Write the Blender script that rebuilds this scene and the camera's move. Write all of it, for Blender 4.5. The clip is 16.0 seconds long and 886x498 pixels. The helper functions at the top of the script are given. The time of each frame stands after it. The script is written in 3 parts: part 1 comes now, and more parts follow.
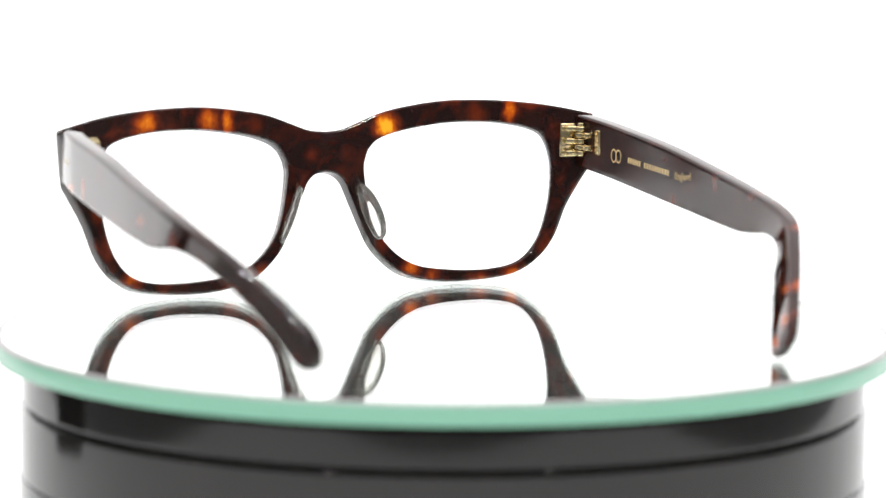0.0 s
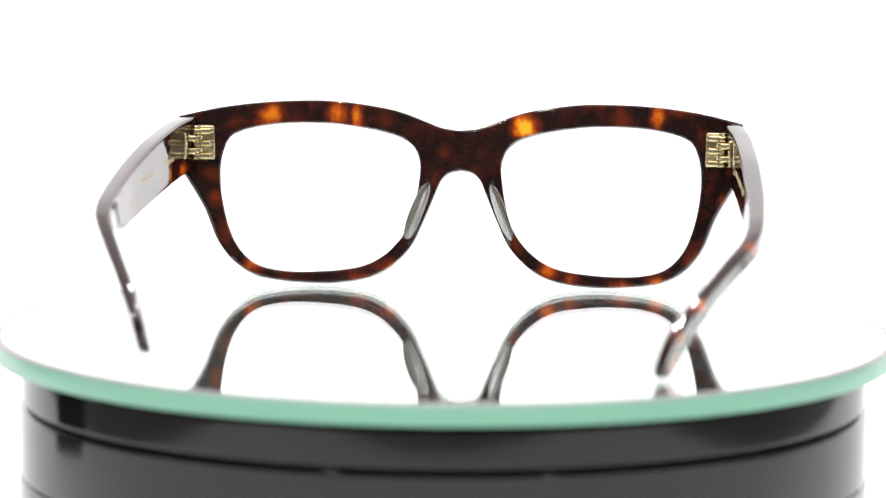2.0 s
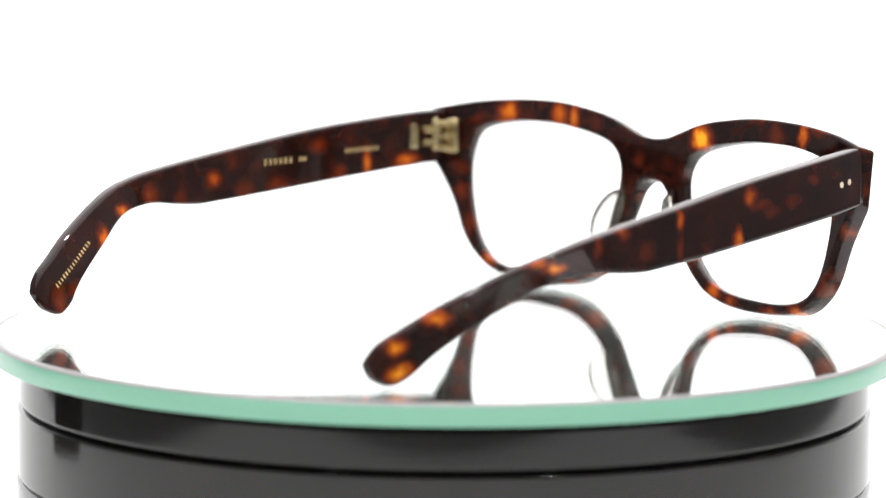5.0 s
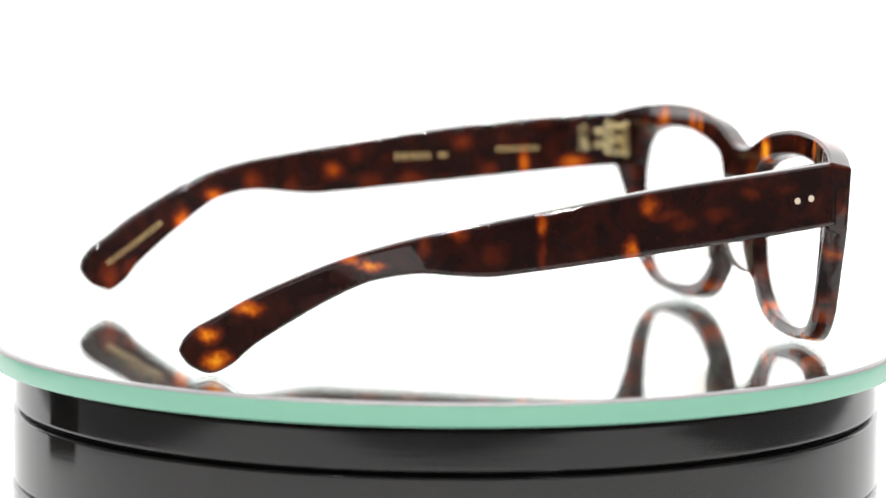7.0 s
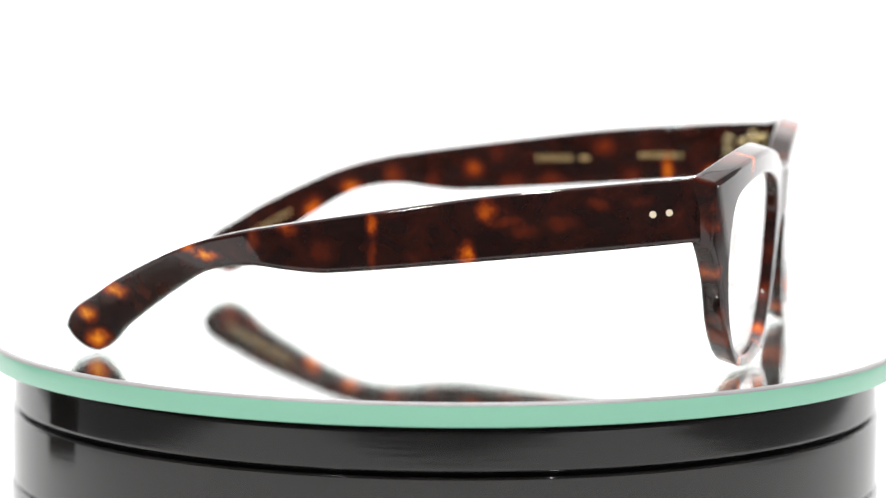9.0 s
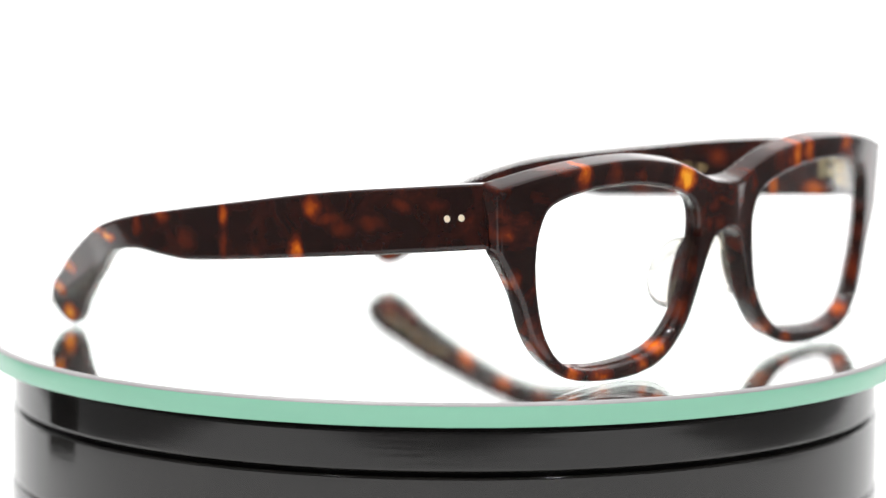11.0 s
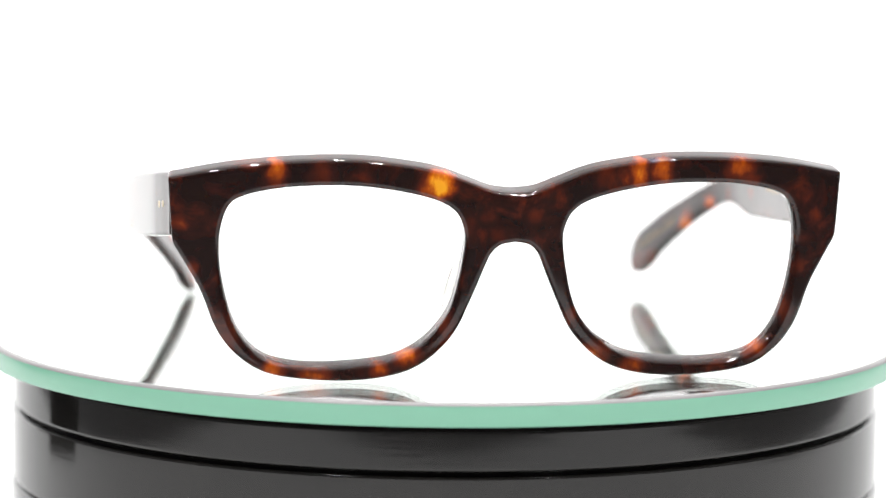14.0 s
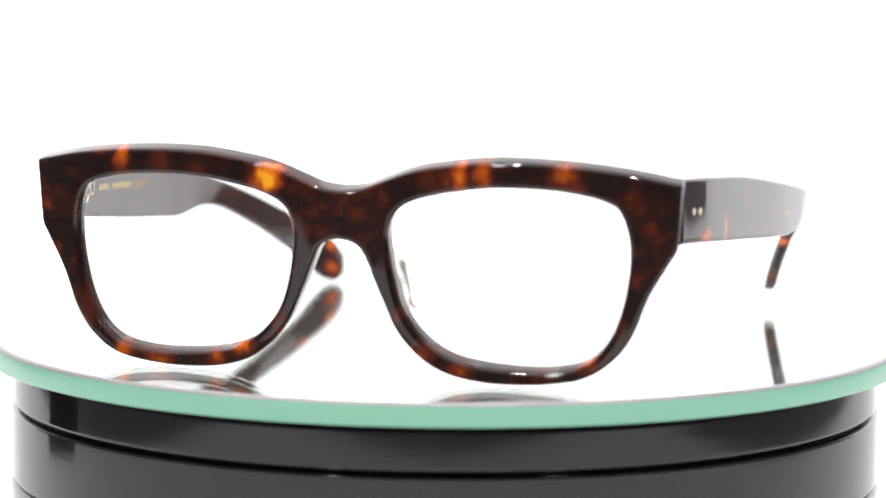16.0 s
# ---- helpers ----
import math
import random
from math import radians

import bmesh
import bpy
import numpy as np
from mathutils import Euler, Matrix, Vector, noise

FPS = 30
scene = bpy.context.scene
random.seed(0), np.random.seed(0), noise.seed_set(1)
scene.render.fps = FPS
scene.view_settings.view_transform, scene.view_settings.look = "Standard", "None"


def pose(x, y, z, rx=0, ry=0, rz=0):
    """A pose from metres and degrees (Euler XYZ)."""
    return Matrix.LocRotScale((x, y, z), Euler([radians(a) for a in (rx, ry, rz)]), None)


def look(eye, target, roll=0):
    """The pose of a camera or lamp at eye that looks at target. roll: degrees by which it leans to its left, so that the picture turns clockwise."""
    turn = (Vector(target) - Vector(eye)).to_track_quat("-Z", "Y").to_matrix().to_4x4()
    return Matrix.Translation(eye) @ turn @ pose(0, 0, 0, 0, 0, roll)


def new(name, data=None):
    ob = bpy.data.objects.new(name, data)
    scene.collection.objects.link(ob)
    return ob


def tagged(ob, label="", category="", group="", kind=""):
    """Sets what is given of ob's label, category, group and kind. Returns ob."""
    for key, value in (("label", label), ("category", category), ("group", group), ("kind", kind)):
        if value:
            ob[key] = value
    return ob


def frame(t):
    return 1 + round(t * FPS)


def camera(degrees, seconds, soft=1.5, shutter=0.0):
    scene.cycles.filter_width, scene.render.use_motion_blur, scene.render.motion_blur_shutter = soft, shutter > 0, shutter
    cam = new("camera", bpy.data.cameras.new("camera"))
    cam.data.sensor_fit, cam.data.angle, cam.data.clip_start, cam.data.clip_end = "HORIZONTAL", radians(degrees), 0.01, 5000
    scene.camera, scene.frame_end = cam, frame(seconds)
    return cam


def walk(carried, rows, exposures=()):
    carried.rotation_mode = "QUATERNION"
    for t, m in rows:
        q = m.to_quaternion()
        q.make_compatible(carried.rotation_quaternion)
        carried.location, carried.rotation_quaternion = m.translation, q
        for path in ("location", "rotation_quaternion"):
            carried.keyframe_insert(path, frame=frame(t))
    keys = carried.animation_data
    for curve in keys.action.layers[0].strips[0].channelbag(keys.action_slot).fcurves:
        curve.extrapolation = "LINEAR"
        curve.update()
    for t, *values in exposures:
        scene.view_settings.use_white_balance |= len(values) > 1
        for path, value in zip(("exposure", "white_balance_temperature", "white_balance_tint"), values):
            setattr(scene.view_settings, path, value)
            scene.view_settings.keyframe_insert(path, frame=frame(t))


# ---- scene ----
# ---------------- camera ----------------
TURN_RATE, TURN_START = 13.8441, -23.351  # degrees per second, clockwise from above
LENS = 14.04


def eye_at(dolly, lift=0.0, pitch=7.112, yaw=-0.0293, roll=0.4576):
    """The camera stands before the turntable, looks slightly down on it and creeps along its axis."""
    pitch, yaw = radians(pitch), radians(yaw)
    way = Vector((math.sin(yaw) * math.cos(pitch), math.cos(yaw) * math.cos(pitch), -math.sin(pitch)))
    eye = Vector((0, -0.82694, 0.12203 + lift)) + way * dolly
    return look(eye, eye + way, roll)


def eye_side(dolly):
    return eye_at(dolly, -0.0041, 6.8625, -0.0584, 0.4442)


def eye_front(dolly):
    return eye_at(dolly, -0.0016, 7.0518, -0.0528, 0.4967)


cam = camera(LENS, 16.0, soft=1.5)
walk(cam, [(0.0, eye_at(-0.0015)), (1.5, eye_at(-0.0020)), (2.5, eye_at(-0.0008)), (4.2, eye_at(0.0012)), (6.3, eye_side(0.0144)), (8.2, eye_side(0.0176)),
           (10.3, eye_front(0.0174)), (11.0, eye_front(0.0168)), (11.5, eye_front(0.0155)), (12.0, eye_front(0.0139)), (12.5, eye_front(0.0112)), (13.0, eye_front(0.0120)),
           (13.5, eye_front(0.0157)), (14.5, eye_front(0.0163)), (16.0, eye_front(0.0175))])

# the lens is focused on the right hinge of the spectacles, at about f/11
cam.data.dof.use_dof = True
cam.data.dof.aperture_fstop = 11.0

# ---------------- light ----------------
world = bpy.data.worlds.new("world")
scene.world = world
world.use_nodes = True
world.node_tree.nodes["Background"].inputs[0].default_value = (1, 1, 1, 1)
world.node_tree.nodes["Background"].inputs[1].default_value = 0.6
TENT_GLOW = 0.95


def lamp(name, place, target, size, size_y, watts):
    data = bpy.data.lights.new(name, "AREA")
    data.shape, data.size, data.size_y, data.energy = "RECTANGLE", size, size_y, watts
    data.color = (1.0, 0.985, 0.96)
    ob = new(name, data)
    ob.matrix_world = look(place, target)
    return ob


lamp("ceiling_lamp", (-0.16, -0.12, 0.74), (0, 0, 0.02), 0.035, 0.025, 2.1)
lamp("ceiling_lamp", (0.16, -0.12, 0.74), (0, 0, 0.02), 0.035, 0.025, 2.1)
lamp("ceiling_lamp", (0.0, 0.22, 0.74), (0, 0, 0.02), 0.035, 0.025, 2.1)
lamp("front_lamp", (-0.30, -0.45, 0.60), (0, 0, 0.02), 0.03, 0.03, 1.75)
lamp("front_lamp", (0.30, -0.45, 0.60), (0, 0, 0.02), 0.03, 0.03, 1.75)


# ---------------- materials ----------------
def shader(name):
    m = bpy.data.materials.new(name)
    m.use_nodes = True
    return m, m.node_tree.nodes, m.node_tree.links, m.node_tree.nodes["Principled BSDF"]


def noise_node(n, l, coord, scale, detail=3.0, rough=0.55, distort=0.0):
    t = n.new("ShaderNodeTexNoise")
    t.inputs["Scale"].default_value, t.inputs["Detail"].default_value = scale, detail
    t.inputs["Roughness"].default_value, t.inputs["Distortion"].default_value = rough, distort
    l.new(coord, t.inputs["Vector"])
    return t


def math_node(n, l, op, a, b):
    t = n.new("ShaderNodeMath")
    t.operation = op
    for i, v in enumerate((a, b)):
        if isinstance(v, (int, float)):
            t.inputs[i].default_value = v
        else:
            l.new(v, t.inputs[i])
    return t.outputs[0]


def ramp_node(n, l, value, stops):
    t = n.new("ShaderNodeValToRGB")
    while len(t.color_ramp.elements) < len(stops):
        t.color_ramp.elements.new(0.5)
    for e, (at, col) in zip(t.color_ramp.elements, stops):
        e.position, e.color = at, (*col, 1)
    l.new(value, t.inputs[0])
    return t.outputs[0]


def tortoise(name, spots, base_noise=1.0, seed=0.0, low=0.47):
    """Polished tortoiseshell acetate: near-black brown with red clouds and amber flecks; spots are (x, y, z, rx, ry, rz, strength) in mm."""
    m, n, l, b = shader(name)
    coord = n.new("ShaderNodeTexCoord").outputs["Object"]
    shift = n.new("ShaderNodeVectorMath")
    shift.operation = "ADD"
    l.new(coord, shift.inputs[0])
    shift.inputs[1].default_value = (seed, seed * 1.7, seed * 0.6)
    warp = noise_node(n, l, shift.outputs[0], 260, 3)
    bend = n.new("ShaderNodeVectorMath")
    bend.operation = "MULTIPLY_ADD"
    l.new(warp.outputs["Color"], bend.inputs[0])
    bend.inputs[1].default_value = (0.0034, 0.0034, 0.0034)
    moved = n.new("ShaderNodeVectorMath")
    moved.operation = "SUBTRACT"
    l.new(coord, moved.inputs[0])
    moved.inputs[1].default_value = (0.0017, 0.0017, 0.0017)
    l.new(moved.outputs[0], bend.inputs[2])
    clouds = noise_node(n, l, shift.outputs[0], 135, 4, 0.6, 0.5)
    cloud = n.new("ShaderNodeMapRange")
    cloud.inputs[1].default_value, cloud.inputs[2].default_value = low, 0.80
    cloud.inputs[3].default_value, cloud.inputs[4].default_value = 0.0, 0.62 * base_noise
    l.new(clouds.outputs["Fac"], cloud.inputs[0])
    level = cloud.outputs[0]
    for x, y, z, rx, ry, rz, strength in spots:
        d = n.new("ShaderNodeVectorMath")
        d.operation = "SUBTRACT"
        l.new(bend.outputs[0], d.inputs[0])
        d.inputs[1].default_value = (x / 1000, y / 1000, z / 1000)
        s = n.new("ShaderNodeVectorMath")
        s.operation = "DIVIDE"
        l.new(d.outputs[0], s.inputs[0])
        s.inputs[1].default_value = (rx / 1000, ry / 1000, rz / 1000)
        r = n.new("ShaderNodeVectorMath")
        r.operation = "LENGTH"
        l.new(s.outputs[0], r.inputs[0])
        f = n.new("ShaderNodeMapRange")
        f.interpolation_type = "SMOOTHSTEP"
        f.inputs[1].default_value, f.inputs[2].default_value = 1.8, 0.10
        f.inputs[3].default_value, f.inputs[4].default_value = 0.0, strength
        l.new(r.outputs["Value"], f.inputs[0])
        level = math_node(n, l, "MAXIMUM", level, f.outputs[0])
    streak = n.new("ShaderNodeMapping")
    streak.inputs["Scale"].default_value = (1.0, 0.6, 0.45)
    streak.inputs["Rotation"].default_value = (0.5, 0.3, 0.2)
    l.new(shift.outputs[0], streak.inputs[0])
    grain = noise_node(n, l, streak.outputs[0], 900, 3)
    level = math_node(n, l, "MULTIPLY", level, math_node(n, l, "ADD", math_node(n, l, "MULTIPLY", grain.outputs["Fac"], 0.6), 0.70))
    col = ramp_node(n, l, level, [(0.0, (0.014, 0.0046, 0.0038)), (0.16, (0.033, 0.0072, 0.0045)), (0.42, (0.12, 0.017, 0.005)),
                                  (0.68, (0.44, 0.076, 0.005)), (0.84, (0.74, 0.21, 0.008)), (1.0, (0.95, 0.42, 0.022))])
    l.new(col, b.inputs["Base Color"])
    b.inputs["Roughness"].default_value = 0.028
    b.inputs["IOR"].default_value = 1.5
    b.inputs["Specular IOR Level"].default_value = 0.5
    b.inputs["Subsurface Weight"].default_value = 0.25
    b.inputs["Subsurface Radius"].default_value = (1.0, 0.42, 0.10)
    b.inputs["Subsurface Scale"].default_value = 0.002
    bump = n.new("ShaderNodeBump")
    bump.inputs["Strength"].default_value, bump.inputs["Distance"].default_value = 0.012, 0.0002
    waves = noise_node(n, l, coord, 190, 2)
    l.new(waves.outputs["Fac"], bump.inputs["Height"])
    l.new(bump.outputs[0], b.inputs["Normal"])
    return m


def plain(name, colour, rough, metal=0.0, vary=0.12, scale=60.0, bump=0.0, spec=0.5):
    m, n, l, b = shader(name)
    coord = n.new("ShaderNodeTexCoord").outputs["Object"]
    big, fine = noise_node(n, l, coord, scale, 3), noise_node(n, l, coord, scale * 12, 2)
    mixed = math_node(n, l, "ADD", math_node(n, l, "MULTIPLY", big.outputs["Fac"], 0.65), math_node(n, l, "MULTIPLY", fine.outputs["Fac"], 0.35))
    dark, light = [tuple(min(1, c * f) for c in colour) for f in (1 - vary, 1 + vary)]
    l.new(ramp_node(n, l, mixed, [(0.3, dark), (0.7, light)]), b.inputs["Base Color"])
    l.new(math_node(n, l, "ADD", math_node(n, l, "MULTIPLY", mixed, rough * 0.6), rough * 0.7), b.inputs["Roughness"])
    b.inputs["Metallic"].default_value = metal
    b.inputs["Specular IOR Level"].default_value = spec
    if bump:
        t = n.new("ShaderNodeBump")
        t.inputs["Strength"].default_value, t.inputs["Distance"].default_value = bump, 0.0003
        l.new(fine.outputs["Fac"], t.inputs["Height"])
        l.new(t.outputs[0], b.inputs["Normal"])
    return m


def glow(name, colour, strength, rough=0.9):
    """White cloth with added emission: tent lit through from outside, backdrop and tabletop self-lit."""
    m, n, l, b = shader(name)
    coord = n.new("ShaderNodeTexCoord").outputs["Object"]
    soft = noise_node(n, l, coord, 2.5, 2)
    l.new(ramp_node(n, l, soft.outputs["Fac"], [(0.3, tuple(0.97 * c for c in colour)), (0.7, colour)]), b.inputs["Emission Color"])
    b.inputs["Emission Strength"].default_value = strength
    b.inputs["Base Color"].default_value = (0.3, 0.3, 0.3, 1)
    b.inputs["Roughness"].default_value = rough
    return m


FRONT_SPOTS = [  # amber flecks that go right through the sheet
    (14.4, 73, 41.0, 3.3, 9, 2.9, 1.18), (47.7, 71, 44.3, 1.8, 9, 3.6, 0.76), (53.0, 70, 45.6, 5.0, 9, 1.2, 0.35),
    (38.6, 72, 43.6, 2.6, 9, 3.4, 0.36), (-27.8, 73, 43.2, 1.9, 9, 3.6, 0.80), (-32.6, 73, 43.8, 2.4, 9, 3.6, 0.72),
    (-49.1, 70, 43.6, 3.4, 9, 2.6, 0.80), (-51.0, 70, 41.5, 3.0, 9, 1.6, 0.5), (-20.5, 74, 42.6, 2.4, 9, 2.8, 0.30),
    (67.0, 67, 33.2, 2.0, 7, 2.0, 0.50), (-66.5, 67, 33.3, 1.8, 7, 1.8, 0.45), (64.6, 67, 23.0, 1.6, 7, 2.2, 0.52),
    (-63.5, 67, 28.5, 3.2, 7, 1.6, 0.28), (20.8, 73, 5.2, 2.6, 9, 2.2, 0.74), (26.4, 73, 2.8, 2.2, 9, 1.8, 0.58),
    (48.2, 70, 2.6, 2.6, 9, 1.9, 0.72), (39.5, 72, 1.6, 3.6, 9, 1.6, 0.55), (57.8, 68, 8.6, 2.6, 9, 3.2, 0.40),
    (-18.8, 73, 5.2, 2.8, 9, 2.2, 0.52), (-27.2, 73, 2.4, 2.8, 9, 1.8, 0.48), (-54.0, 69, 5.6, 2.6, 9, 2.4, 0.60),
    (-5.7, 75, 34.5, 2.0, 6, 2.0, 0.34), (4.0, 75, 34.2, 2.2, 6, 2.0, 0.26), (-6.0, 75, 24.8, 2.4, 6, 2.0, 0.30),
    (8.0, 75, 32.0, 2.6, 6, 3.4, 0.22), (2.0, 75, 30.4, 2.4, 6, 1.6, 0.26), (-60.5, 68, 14.0, 1.6, 9, 3.4, 0.36),
    (-63.2, 67, 22.5, 1.6, 6, 2.4, 0.44), (12.5, 73, 12.0, 1.8, 9, 3.0, 0.34)]
RIGHT_SPOTS = [
    (75.2, 22.7, 35.2, 6, 2.4, 2.4, 0.72), (75.2, 26.5, 33.2, 6, 3.4, 1.6, 0.42), (75.2, 30.5, 31.6, 6, 3.6, 1.8, 0.36), (75.2, 18.7, 26.2, 6, 1.8, 2.8, 0.86),
    (75.2, -1.3, 32.2, 6, 1.1, 3.0, 0.74), (75.2, -1.0, 25.4, 6, 1.0, 3.4, 0.42), (73.3, -37.3, 24.2, 4.5, 3.0, 1.2, 0.95),
    (75.2, -19.5, 30.4, 6, 2.4, 1.6, 0.52), (75.2, -12.0, 26.0, 6, 2.6, 2.6, 0.28), (75.2, 45.6, 37.6, 6, 2.6, 1.8, 0.44),
    (75.2, 38.0, 33.0, 6, 4.0, 1.6, 0.34), (73.0, -42.2, 25.6, 4.5, 3.4, 1.4, 0.82), (75.2, 54.0, 38.0, 6, 3.0, 1.6, 0.36),
    (60.0, -60.5, 14.6, 6.0, 3.2, 1.6, 0.84), (55.5, -68.0, 8.8, 6.0, 2.6, 1.9, 0.88), (55.5, -66.0, 3.2, 6.0, 2.9, 2.3, 0.92),
    (57.4, -72.0, 5.0, 3.6, 2.6, 3.2, 0.40), (75.2, 8.0, 25.0, 6, 2.4, 2.0, 0.22), (75.2, -26.5, 28.0, 6, 1.4, 2.6, 0.44)]
LEFT_SPOTS = [
    (-71, 40.6, 30.9, 16, 1.5, 4.0, 0.80), (-71, 53.0, 30.4, 16, 4.0, 2.0, 0.74), (-71, 2.0, 26.4, 16, 3.0, 2.4, 0.34),
    (-71, 25.0, 36.0, 16, 3.0, 2.0, 0.45), (-71, 12.0, 27.0, 16, 4.0, 2.0, 0.38), (-71, -28.0, 27.0, 16, 2.4, 2.8, 0.48),
    (-69.5, -38.0, 24.0, 4.5, 2.6, 2.0, 0.78), (-65.5, -47.0, 18.4, 4.0, 2.2, 3.2, 0.84), (-58.5, -66.0, 6.4, 3.6, 2.4, 4.0, 0.42),
    (-59.5, -60.0, 8.0, 3.6, 3.0, 2.2, 0.40), (-71, 32.0, 28.6, 16, 2.4, 2.4, 0.36), (-71, -8.0, 29.5, 16, 2.2, 2.2, 0.62),
    (-72, -18.0, 25.4, 16, 2.0, 3.0, 0.34)]

FRONT_ACETATE = tortoise("front_acetate", FRONT_SPOTS, 0.75, 0.0)
RIGHT_ACETATE = tortoise("right_temple_acetate", RIGHT_SPOTS, 0.44, 0.31, 0.43)
LEFT_ACETATE = tortoise("left_temple_acetate", LEFT_SPOTS, 0.52, 0.73, 0.43)
GOLD = plain("gold_plated_hinge", (1.0, 0.80, 0.46), 0.14, 1.0, 0.08, 900)
PIN = plain("pale_gold_pin", (0.95, 0.82, 0.62), 0.45, 0.3, 0.05, 900)
FOIL = plain("gold_foil_print", (0.66, 0.48, 0.22), 0.4, 0.2, 0.12, 900)
BLACK = plain("black_gloss_plastic", (0.0110, 0.0098, 0.0090), 0.075, 0.0, 0.5, 40, 0, 0.50)


def smudged(m):
    """Faint bands of wiping and unevenness round a moulded plastic wall, that ripple its reflections."""
    n, l = m.node_tree.nodes, m.node_tree.links
    band = n.new("ShaderNodeMapping")
    band.inputs["Scale"].default_value = (14.0, 14.0, 170.0)
    l.new(n.new("ShaderNodeTexCoord").outputs["Object"], band.inputs[0])
    ripple = noise_node(n, l, band.outputs[0], 1.0, 4, 0.6)
    t = n.new("ShaderNodeBump")
    t.inputs["Strength"].default_value, t.inputs["Distance"].default_value = 0.09, 0.0002
    l.new(ripple.outputs["Fac"], t.inputs["Height"])
    l.new(t.outputs[0], n["Principled BSDF"].inputs["Normal"])


smudged(BLACK)
GROOVE = plain("black_matt_groove", (0.008, 0.008, 0.008), 0.6, 0.0, 0.2, 40, 0, 0.1)
EDGE = plain("green_glass_edge", (0.27, 0.61, 0.435), 0.22, 0.0, 0.012, 30)
BEVEL = plain("ground_bevel", (0.30, 0.29, 0.295), 0.45, 0.0, 0.08, 60)
# pale tone stands in for backdrop light coming through the clear edge
PALE_EDGE = plain("pale_glass_edge", (0.58, 0.62, 0.61), 0.5, 0.0, 0.03, 30)
DARK = plain("grey_room_paint", (0.175, 0.175, 0.18), 0.8, 0.0, 0.2, 4)
CLOTH = glow("white_tent_cloth", (1.0, 1.0, 1.0), TENT_GLOW)
SIDE_CLOTH = glow("white_side_cloth", (1.0, 1.0, 1.0), 1.45)
# backdrop and tabletop are no lamps: emission stands in for light on them
SWEEP_GLOW = glow("white_backdrop_glow", (1.0, 1.0, 1.0), 1.5)
TABLE_GLOW = glow("white_table_glow", (1.0, 1.0, 1.0), 0.88)


def mirror_silver():
    m, n, l, b = shader("mirror_silver")
    coord = n.new("ShaderNodeTexCoord").outputs["Object"]
    smear = noise_node(n, l, coord, 25, 3)
    l.new(ramp_node(n, l, smear.outputs["Fac"], [(0.3, (0.955, 0.975, 0.96)), (0.7, (0.97, 0.985, 0.97))]), b.inputs["Base Color"])
    b.inputs["Metallic"].default_value, b.inputs["Roughness"].default_value = 1.0, 0.0
    return m


def clear(name, colour, rough, ior):
    m, n, l, b = shader(name)
    b.inputs["Base Color"].default_value = (*colour, 1)
    b.inputs["Transmission Weight"].default_value = 1.0
    b.inputs["Roughness"].default_value, b.inputs["IOR"].default_value = rough, ior
    return m


def pad_acetate():
    """Clear acetate pad that picks up amber where it meets the rim."""
    m, n, l, b = shader("pad_acetate")
    coord = n.new("ShaderNodeTexCoord").outputs["Object"]
    split = n.new("ShaderNodeSeparateXYZ")
    l.new(coord, split.inputs[0])
    patch = noise_node(n, l, coord, 220, 3)
    level = math_node(n, l, "ADD", math_node(n, l, "MULTIPLY", split.outputs[1], 220.0), math_node(n, l, "MULTIPLY", patch.outputs["Fac"], 0.5))
    level = math_node(n, l, "SUBTRACT", level, 15.22)
    l.new(ramp_node(n, l, level, [(0.0, (0.90, 0.88, 0.84)), (0.5, (0.88, 0.68, 0.42)), (0.85, (0.50, 0.16, 0.04))]), b.inputs["Base Color"])
    b.inputs["Transmission Weight"].default_value = 0.92
    b.inputs["Roughness"].default_value, b.inputs["IOR"].default_value = 0.02, 1.49
    return m


SILVER = mirror_silver()
GLASS = clear("clear_glass", (0.97, 1.0, 0.985), 0.0, 1.5)
GLASS.node_tree.nodes["Principled BSDF"].inputs["Transmission Weight"].default_value = 0.982  # a little diffuse white, a haze put over the reflection
PAD = pad_acetate()
LENS_GLASS = clear("lens_plastic", (0.985, 0.985, 0.985), 0.0, 1.5)


# ---------------- mesh helpers ----------------
def mesh_part(name, verts, faces, material, parent=None, label="", smooth=True):
    me = bpy.data.meshes.new(name)
    me.from_pydata([tuple(v) for v in verts], [], faces)
    bm = bmesh.new()
    bm.from_mesh(me)
    bmesh.ops.recalc_face_normals(bm, faces=bm.faces)
    bm.to_mesh(me)
    bm.free()
    for p in me.polygons:
        p.use_smooth = smooth
    me.materials.append(material)
    ob = new(name, me)
    ob.parent = parent
    if label:
        tagged(ob, label)
    return ob


def part(name, bm, material, parent=None, label="", smooth=False):
    bmesh.ops.recalc_face_normals(bm, faces=bm.faces)
    me = bpy.data.meshes.new(name)
    bm.to_mesh(me)
    bm.free()
    for p in me.polygons:
        p.use_smooth = smooth
    me.materials.append(material)
    ob = new(name, me)
    ob.parent = parent
    if label:
        tagged(ob, label)
    return ob


def box(m, sx, sy, sz, bevel=0.0, segments=2):
    bm = bmesh.new()
    bmesh.ops.create_cube(bm, size=1, matrix=Matrix.Diagonal((sx, sy, sz, 1)))
    if bevel:
        bmesh.ops.bevel(bm, geom=bm.edges[:], offset=bevel, segments=segments, affect="EDGES", profile=0.5)
    bmesh.ops.transform(bm, matrix=m, verts=bm.verts)
    return bm


